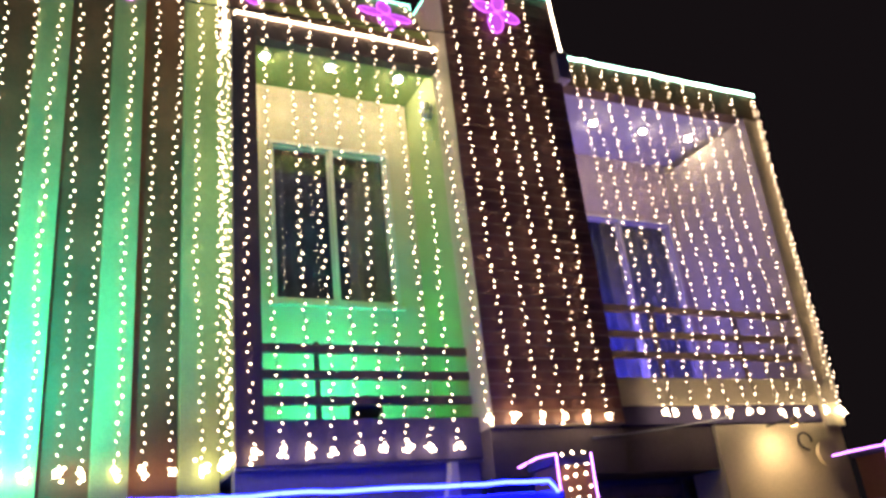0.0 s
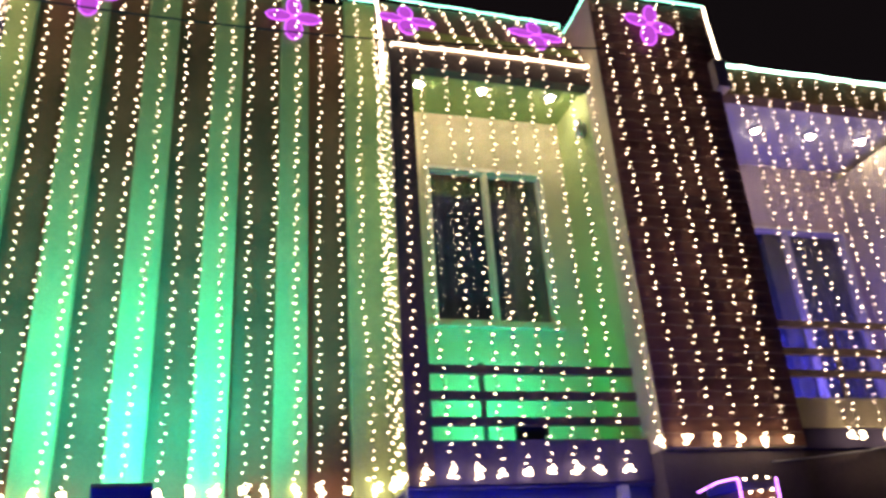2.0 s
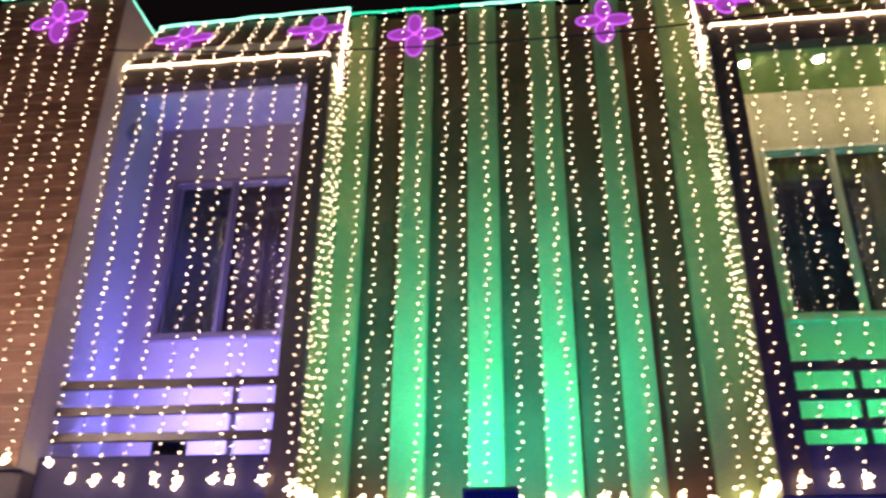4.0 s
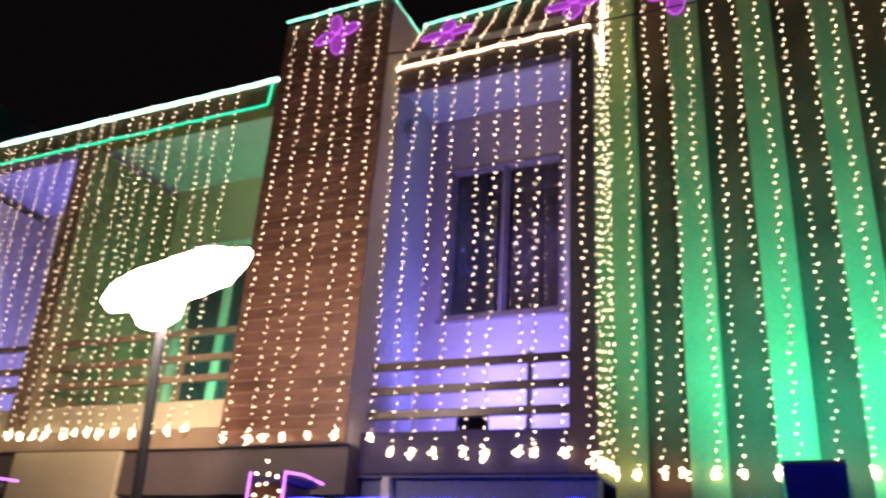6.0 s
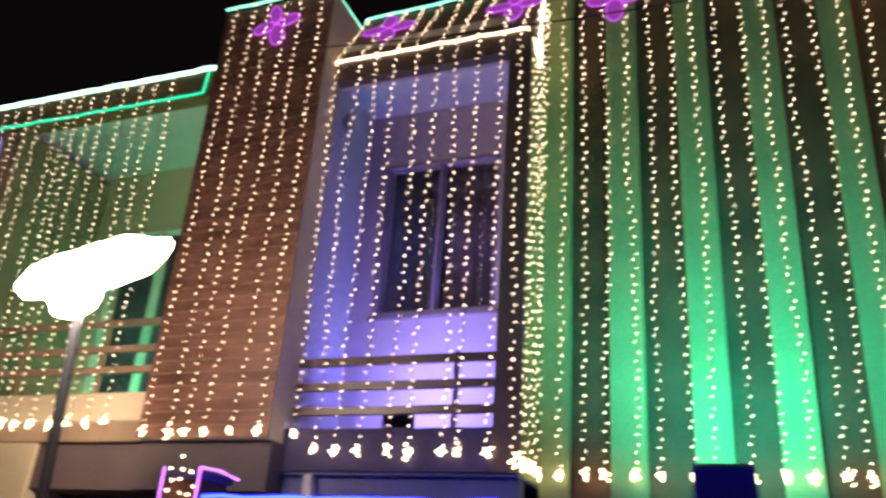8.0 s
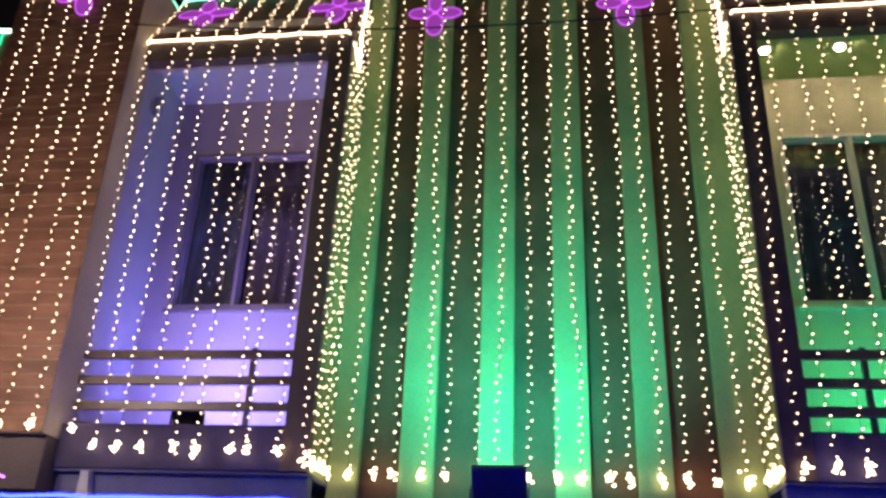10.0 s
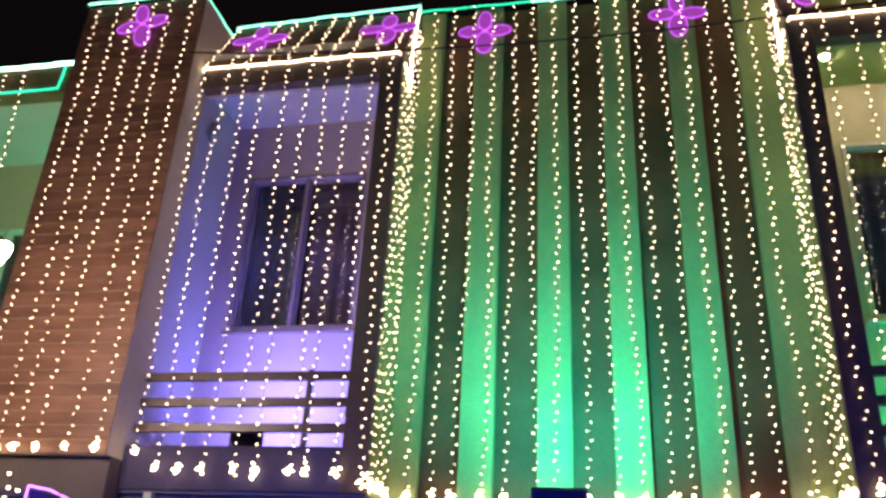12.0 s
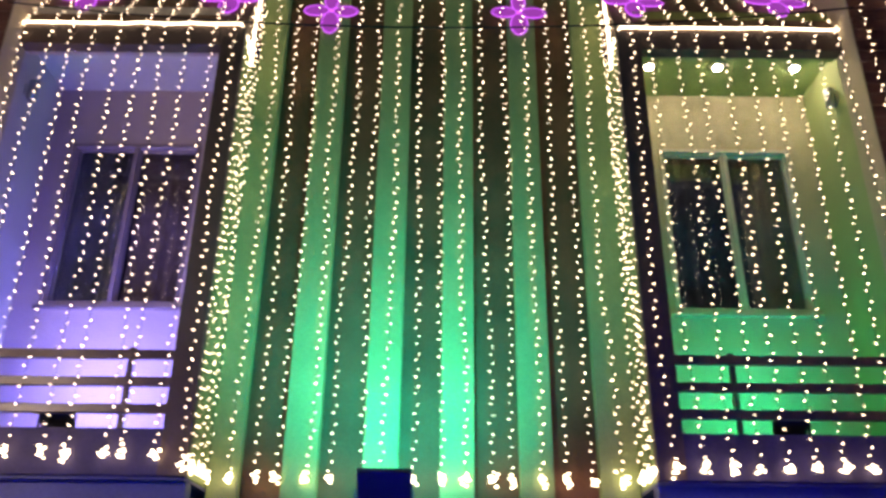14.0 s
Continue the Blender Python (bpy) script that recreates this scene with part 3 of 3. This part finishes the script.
# ---------------------------------------------------------------- flower motifs
def flower(x, y, z, tilt=0.0, lean=0.0, size=1.0):
    """A four-petal motif bent from rope light."""
    f = thing("flower_light", "violet rope light bent into a four-petal flower", "flower light", (0, 0, 0), "flower motifs")
    for k in range(4):
        a = k * math.pi / 2 + tilt
        ln, wd = ((0.165, 0.042), (0.15, 0.045), (0.165, 0.042), (0.175, 0.056))[k]
        pts = []
        for i in range(18):
            t = i / 18 * 2 * math.pi
            u, v = ln * (0.5 - 0.5 * math.cos(t)) + 0.012, wd * math.sin(t)
            pts.append((size * (u * math.cos(a) - v * math.sin(a)), -0.004 * k, size * (u * math.sin(a) + v * math.cos(a))))
        # glowing moulded leaf, domed towards the street, with the rope round its edge
        bm = bmesh.new()
        mid = Vector((sum(p[0] for p in pts) / 18, -0.004 * k, sum(p[2] for p in pts) / 18))
        rings = [[bm.verts.new(mid.lerp(Vector(p), f) + Vector((0, d, 0))) for p in pts] for f, d in ((1, 0), (0.7, -0.009), (0.35, -0.013))]
        rings.append([bm.verts.new(Vector(p) + Vector((0, 0.006, 0))) for p in pts])
        for one, two in ((0, 1), (1, 2), (3, 0)):
            for i in range(18):
                j = (i + 1) % 18
                bm.faces.new((rings[one][i], rings[one][j], rings[two][j], rings[two][i]))
        bm.faces.new(rings[2])
        bm.faces.new(rings[3][::-1])
        bmesh.ops.recalc_face_normals(bm, faces=bm.faces[:])
        leaf = part("petal", bm, G_LEAF, f, "", True)
        part("outline", tube(pts, 0.0045, 6, True), G_PETAL, leaf, "brighter rope edge", True)
    bm = bmesh.new()
    bmesh.ops.create_uvsphere(bm, u_segments=10, v_segments=6, radius=0.022, matrix=Matrix.Diagonal((1, 0.6, 1, 1)))
    part("centre", bm, G_PETAL, f)
    f.matrix_basis = pose(x, y, z, lean, 0, 0)
    return f


for x in (-0.805, 0.685):
    flower(x, 0.437, 6.262, 0, 0, 1.2)
for s in (1, -1):
    flower(s * 1.535, 0.196, 6.17, -0.05 * s, -22, 1.3)
    flower(s * 2.62, 0.196, 6.18, -0.1 * s, -22, 1.3)
    flower(s * 3.435, -0.200, 6.10, -0.22 * s, 0, 1.2)


# ---------------------------------------------------------------- gate wall
structure("wall_gate", box(-2.62, 2.69, -1.25, -1.185, 0, 2.20, 0.01), M_WALLG, "painted gate wall between the pillars")
structure("wall_compound_right", box(2.92, 5.175, -1.12, -1.02, 0, 2.05, 0.01), M_WALLG, "painted compound wall")
structure("wall_compound_left", box(-5.05, -2.855, -1.12, -1.02, 0, 2.05, 0.01), M_WALLG, "painted compound wall")

ICO = [Vector(v).normalized() for v in ((0, 1, 1.618), (0, -1, 1.618), (0, 1, -1.618), (0, -1, -1.618), (1, 1.618, 0), (-1, 1.618, 0), (1, -1.618, 0), (-1, -1.618, 0), (1.618, 0, 1), (-1.618, 0, 1), (1.618, 0, -1), (-1.618, 0, -1))]
ICO_F = [(a, b, c) for a in range(12) for b in range(a + 1, 12) for c in range(b + 1, 12) if max((ICO[a] - ICO[b]).length, (ICO[b] - ICO[c]).length, (ICO[a] - ICO[c]).length) < 1.1]
ICO_F = [f if (ICO[f[1]] - ICO[f[0]]).cross(ICO[f[2]] - ICO[f[0]]).dot(ICO[f[0]]) > 0 else (f[0], f[2], f[1]) for f in ICO_F]


def bulb_mesh(name, centres, r, material, parent, label=""):
    """Many small bulbs as one mesh."""
    verts, faces = [], []
    for c, k in centres:
        o = len(verts)
        verts += [tuple(c + Vector((v.x * 1.3, v.y, v.z * 0.9)) * r * k) for v in ICO]
        faces += [(a + o, b + o, d + o) for a, b, d in ICO_F]
        # each lamp is a double-lobed little lens
        o = len(verts)
        lobe = c + Vector((r * (0.9 if o % 24 else -0.9) * (1 if (o // 24) % 3 else -1), -0.001, r * 0.35))
        verts += [tuple(lobe + v * r * k * 0.7) for v in ICO]
        faces += [(a + o, b + o, d + o) for a, b, d in ICO_F]
    me = bpy.data.meshes.new(name)
    me.from_pydata(verts, [], faces)
    me.materials.append(material)
    ob = new(name, me)
    ob.parent = parent
    return tagged(ob, label, kind="stuff")


def string_light(path, seed, spacing=0.058, cluster=True, r=0.0039, label="hanging string of warm white bulbs", group="hanging light strings"):
    """A hanging string: wire, bulbs in loose pairs, and the spare end bunched up at the foot."""
    rnd = random.Random(seed)
    o = Vector(path[0])
    t = thing("string_light", label, "string light", o, group)
    pts = [Vector(p) - o for p in path]
    amp, f1, f2, p1, p2 = rnd.uniform(0.006, 0.018), rnd.uniform(1.2, 2.4), rnd.uniform(3.5, 6), rnd.random() * 6, rnd.random() * 6
    total = sum((b - a).length for a, b in zip(pts, pts[1:]))

    def at(d):
        sway = amp * min(1, d * 1.5) * (math.sin(f1 * d + p1) + 0.5 * math.sin(f2 * d + p2))
        for a, b in zip(pts, pts[1:]):
            ln = (b - a).length
            if d <= ln:
                return a.lerp(b, d / ln) + Vector((sway, 0, 0))
            d -= ln
        return pts[-1] + Vector((sway, 0, 0))
    n = max(4, int(total / 0.11))
    part("wire", tube([at(total * i / n) for i in range(n + 1)], 0.0014, 3), M_WIRE, t)
    centres, d, k = [], rnd.random() * spacing, 0
    while d < total - 0.02:
        side_x = (0.009 if k % 2 else -0.009) + rnd.uniform(-0.004, 0.004)
        centres.append((at(d) + Vector((side_x, -0.006 + rnd.uniform(-0.006, 0.003), 0)), rnd.uniform(0.8, 1.15)))
        d += spacing * ((0.84 if k % 2 else 1.16) + rnd.uniform(-0.13, 0.13))
        k += 1
    bulb_mesh("bulb_chain", centres, r, G_BULB, t, "warm white bulbs")
    if cluster:
        e = at(total)
        cs = []
        for i in range(rnd.randint(9, 15)):
            cs.append((e + Vector((rnd.gauss(0, 0.013), rnd.uniform(-0.03, 0.0), rnd.gauss(0, 0.018) - 0.01)), rnd.uniform(1.6, 2.4)))
        bulb_mesh("tassel", cs, r, G_CLUSTER, t, "bunched bulbs at the loose end")
    return t


seed = 100
# centre panel
for top, mid, x in ((-1.20, -1.20, -1.183), (-1.048, -1.04, -1.029), (-0.886, -0.882, -0.893), (-0.734, -0.716, -0.711), (-0.56, -0.567, -0.559), (-0.418, -0.41, -0.39), (-0.253, -0.247, -0.25), (-0.092, -0.076, -0.05), (0.08, 0.084, 0.105), (0.224, 0.238, 0.25), (0.38, 0.392, 0.414), (0.549, 0.558, 0.555), (0.706, 0.722, 0.732), (0.887, 0.883, 0.882), (1.033, 1.033, 1.046), (1.18, 1.175, 1.22)):
    seed += 1
    string_light([(top, 0.412, 6.50), (mid, 0.415, 4.9), (x, 0.418, 2.64)], seed)
# inward faces of the frames, hung densely
for s in (1, -1):
    for y in (0.03, 0.11, 0.20, 0.28, 0.37):
        seed += 1
        string_light([(s * 1.315, min(y + 0.12, 0.40), 6.0 + y * 0.9), (s * 1.32, y, 5.5), (s * 1.32, y, 2.64)], seed, 0.056)
    seed += 1
    string_light([(s * 1.40, 0.38, 6.47), (s * 1.42, -0.02, 5.77), (1.42 if s > 0 else -1.36, -0.025, 2.64)], seed)
# inner balconies: over the sloped cornice and down in front of the opening
for top, rim, mid, x, y, foot in ((1.56, 1.55, 1.555, 1.585, -0.026, 2.65), (1.72, 1.745, 1.745, 1.775, -0.026, 2.65), (1.87, 1.90, 1.897, 1.92, -0.026, 2.65), (2.05, 2.07, 2.065, 2.085, -0.026, 2.65), (2.215, 2.24, 2.235, 2.245, -0.026, 2.65), (2.36, 2.40, 2.385, 2.40, -0.026, 2.65), (2.53, 2.56, 2.555, 2.57, -0.026, 2.65), (2.69, 2.735, 2.73, 2.745, -0.026, 2.65), (2.85, 2.90, 2.905, 2.895, -0.185, 2.79),
                                  (-1.565, -1.55, -1.535, -1.53, -0.026, 2.69), (-1.736, -1.735, -1.725, -1.712, -0.026, 2.695), (-1.887, -1.885, -1.87, -1.81, -0.026, 2.695), (-2.055, -2.05, -2.045, -2.02, -0.026, 2.695), (-2.222, -2.225, -2.19, -2.16, -0.026, 2.70), (-2.391, -2.395, -2.39, -2.367, -0.026, 2.70), (-2.546, -2.56, -2.555, -2.52, -0.026, 2.70), (-2.70, -2.72, -2.725, -2.69, -0.026, 2.70), (-2.89, -2.925, -2.89, -2.83, -0.05, 2.80)):
    seed += 1
    string_light([(top, 0.375, 6.49), (rim, -0.022, 5.775), (mid, 0.3 * y - 0.02, 4.8), (x, y, foot)], seed)
# columns
for top, mid, x in ((2.99, 3.035, 3.07), (3.175, 3.225, 3.275), (3.325, 3.41, 3.455), (3.495, 3.575, 3.643), (3.675, 3.747, 3.819), (-3.84, -3.842, -3.872), (-3.65, -3.672, -3.680), (-3.515, -3.49, -3.553), (-3.345, -3.338, -3.394), (-3.21, -3.168, -3.18), (-3.02, -2.992, -3.0)):
    seed += 1
    string_light([(top, -0.228, 6.36), (mid, -0.225, 4.8), (x, -0.222, 2.79)], seed)
# outer balconies
for top, mid, x in ((4.09, 4.188, 4.315), (4.23, 4.303, 4.44), (4.40, 4.46, 4.62), (4.56, 4.65, 4.815), (4.75, 4.805, 4.945), (4.92, 4.962, 5.12), (5.12, 5.12, 5.252), (5.29, 5.30, 5.475), (5.47, 5.47, 5.616), (5.61, 5.62, 5.782), (5.85, 5.84, 5.955), (6.12, 6.115, 6.11), (6.16, 6.15, 6.14)):
    seed += 1
    string_light([(top, -0.175, 5.82), (mid, -0.177, 4.45), (x, -0.178, 2.82)], seed)
for x in (-4.287, -4.456, -4.60, -4.777, -4.959, -5.116, -5.243, -5.341, -5.473, -5.677, -5.82, -5.958, -6.103, -6.289, -6.48, -6.676, -6.796, -6.959, -7.043, -7.255, -7.385, -7.473, -7.607, -7.75, -7.87):
    seed += 1
    string_light([(x * 1.025, -0.178, 5.82), (x, -0.18, 2.86)], seed)


def gate_pillar(x0, x1, s):
    p = thing("gate_pillar", "square gate pillar edged with purple rope light", "gate pillar", ((x0 + x1) / 2, -1.07, 0), "gate pillars")
    w = (x1 - x0) / 2
    part("shaft", box(-w, w, -0.11, 0.11, 0, 2.33, 0.006), M_BROWN, p)
    part("cap", box(-w - 0.02, w + 0.02, -0.13, 0.13, 2.332, 2.37, 0.006), M_SLAB, p)
    c = (x0 + x1) / 2
    LB = "purple rope light along the pillar edge"
    for q in (-w, w):
        rope([(c + q, -1.205, 2.385), (c + q, -1.19, 1.2)], G_ROPE_P, LB, 0.004, "pillar rope lights", 0.004, int(x0 * 100) + int(q * 100))
    a, b = (x0, x0 - 0.2) if s > 0 else (x1, x1 + 0.2)
    rope([(c - w, -1.205, 2.385), (c + w, -1.205, 2.385)] if abs(x0) > 4 else [(a, -1.20, 2.385), ((a + b) / 2, -1.18, 2.37), (b, -1.15, 2.33)], G_ROPE_P, LB, 0.004, "pillar rope lights", 0.003, int(x0 * 70))
    for i in range(3):
        xx = c - w * 0.6 + w * 0.6 * i
        string_light([(xx, -1.198, 2.44 - 0.05 * abs(i - 1)), (xx + 0.01, -1.195, 1.5)], int(x0 * 1000) + i, 0.055, False, 0.006, "short string of warm bulbs on the pillar", "pillar strings")
    return p


gate_pillar(2.70, 2.915, 1)
gate_pillar(-2.85, -2.63, -1)
gate_pillar(5.18, 5.50, 1)
gate_pillar(-5.46, -5.055, -1)
rope([(5.18, -1.20, 2.37), (4.735, -1.16, 2.32)], G_ROPE_P, "purple rope light along the wall top", 0.004, "pillar rope lights", 0.003, 5)
rope([(-5.055, -1.20, 2.395), (-4.63, -1.16, 2.345)], G_ROPE_P, "purple rope light along the wall top", 0.004, "pillar rope lights", 0.003, 6)


# ---------------------------------------------------------------- rolling shutters
def shutter(x0, x1):
    s = thing("rolling_shutter", "closed dark rolling shutter of the ground floor", "shutter", ((x0 + x1) / 2, 0.34, 0), "rolling shutters")
    w = (x1 - x0) / 2
    me = None
    for k in range(22):
        z = 0.02 + k * 0.108
        if me is None:
            bm = tube([(-w, 0, 0.05), (w, 0, 0.05)], 0.05, 8)
            bm.transform(Matrix.Diagonal((1, 0.4, 1, 1)))
            ob = part("slat", bm, M_SHUTTER, s)
            me = ob.data
        else:
            ob = new("slat", me)
            ob.parent = s
        ob.location.z = z
    for q in (-w - 0.03, w + 0.03):
        part("guide", box(q - 0.03, q + 0.03, -0.04, 0.04, 0, 2.41), M_SHUTTER, s)
    return s


shutter(3.15, 4.78)
shutter(-4.82, -3.15)


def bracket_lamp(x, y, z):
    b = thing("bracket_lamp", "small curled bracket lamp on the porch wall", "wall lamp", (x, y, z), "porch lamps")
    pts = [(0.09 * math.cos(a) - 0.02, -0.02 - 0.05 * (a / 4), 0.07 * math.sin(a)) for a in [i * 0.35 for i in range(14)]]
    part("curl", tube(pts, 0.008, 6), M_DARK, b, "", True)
    # added hooded downlight on a short arm, washing the wall; no such fitting known
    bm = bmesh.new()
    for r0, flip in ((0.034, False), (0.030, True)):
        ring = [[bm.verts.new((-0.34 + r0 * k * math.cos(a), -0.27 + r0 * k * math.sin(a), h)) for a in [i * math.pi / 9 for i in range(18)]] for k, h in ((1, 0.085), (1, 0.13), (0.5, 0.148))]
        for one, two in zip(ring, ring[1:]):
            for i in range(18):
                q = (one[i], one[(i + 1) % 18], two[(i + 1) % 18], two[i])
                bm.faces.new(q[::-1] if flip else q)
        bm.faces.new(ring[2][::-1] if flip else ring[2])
    part("hood", bm, M_TAN, b, "dull open-bottomed hood, added around the wall wash", True)
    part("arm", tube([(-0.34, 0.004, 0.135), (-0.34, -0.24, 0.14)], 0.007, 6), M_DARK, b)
    spot("added_porch_wash", (x - 0.34, y - 0.27, z + 0.082), (x - 0.30, y + 0.06, z - 0.25), (1.0, 0.74, 0.45), 5.0, 160, 1.0, 0.03)
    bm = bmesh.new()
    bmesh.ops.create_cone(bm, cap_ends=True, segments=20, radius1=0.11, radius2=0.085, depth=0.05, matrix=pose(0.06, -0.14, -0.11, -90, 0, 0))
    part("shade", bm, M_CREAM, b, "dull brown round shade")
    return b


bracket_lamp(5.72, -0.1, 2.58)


def cable(points, sag, label="thin black overhead cable", coat=None):
    a, b = Vector(points[0]), Vector(points[1])
    pts = [a.lerp(b, i / 30) - Vector((0, 0, sag * 4 * (i / 30) * (1 - i / 30))) - a for i in range(31)]
    t = thing("cable", label, "cable", a, "overhead cables")
    part("strand", tube(pts, 0.006, 5), coat or M_CABLE, t)


cable([(-2.97, -0.196, 5.78), (2.97, -0.196, 5.80)], 0.2)
cable([(5.02, -0.108, 2.79), (3.72, -0.132, 2.655)], 0.012, "thin grey cable looped under the outer balcony", M_WALLG)

# ---------------------------------------------------------------- tile courses of the columns
COURSE = 0.09
for s, col in columns.items():
    part("mortar_bed", box(s * (CX0 + 0.004), s * (CX1 - 0.004), -0.1755, -0.1722, 2.745, 6.345), M_GROUT, col)
    me = None
    z = 2.745
    while z < 6.35 - COURSE * 0.5:
        if me is None:
            bm = box(-0.518, 0.518, -0.008, 0.0, 0.0045, COURSE - 0.0045, 0.002)
            ob = part("tile", bm, M_TILE, col)
            me = ob.data
        else:
            ob = new("tile", me)
            ob.parent = col
        ob.location = (s * (CX0 + CX1) / 2, -0.1728 + random.uniform(-0.001, 0.001), z)
        z += COURSE
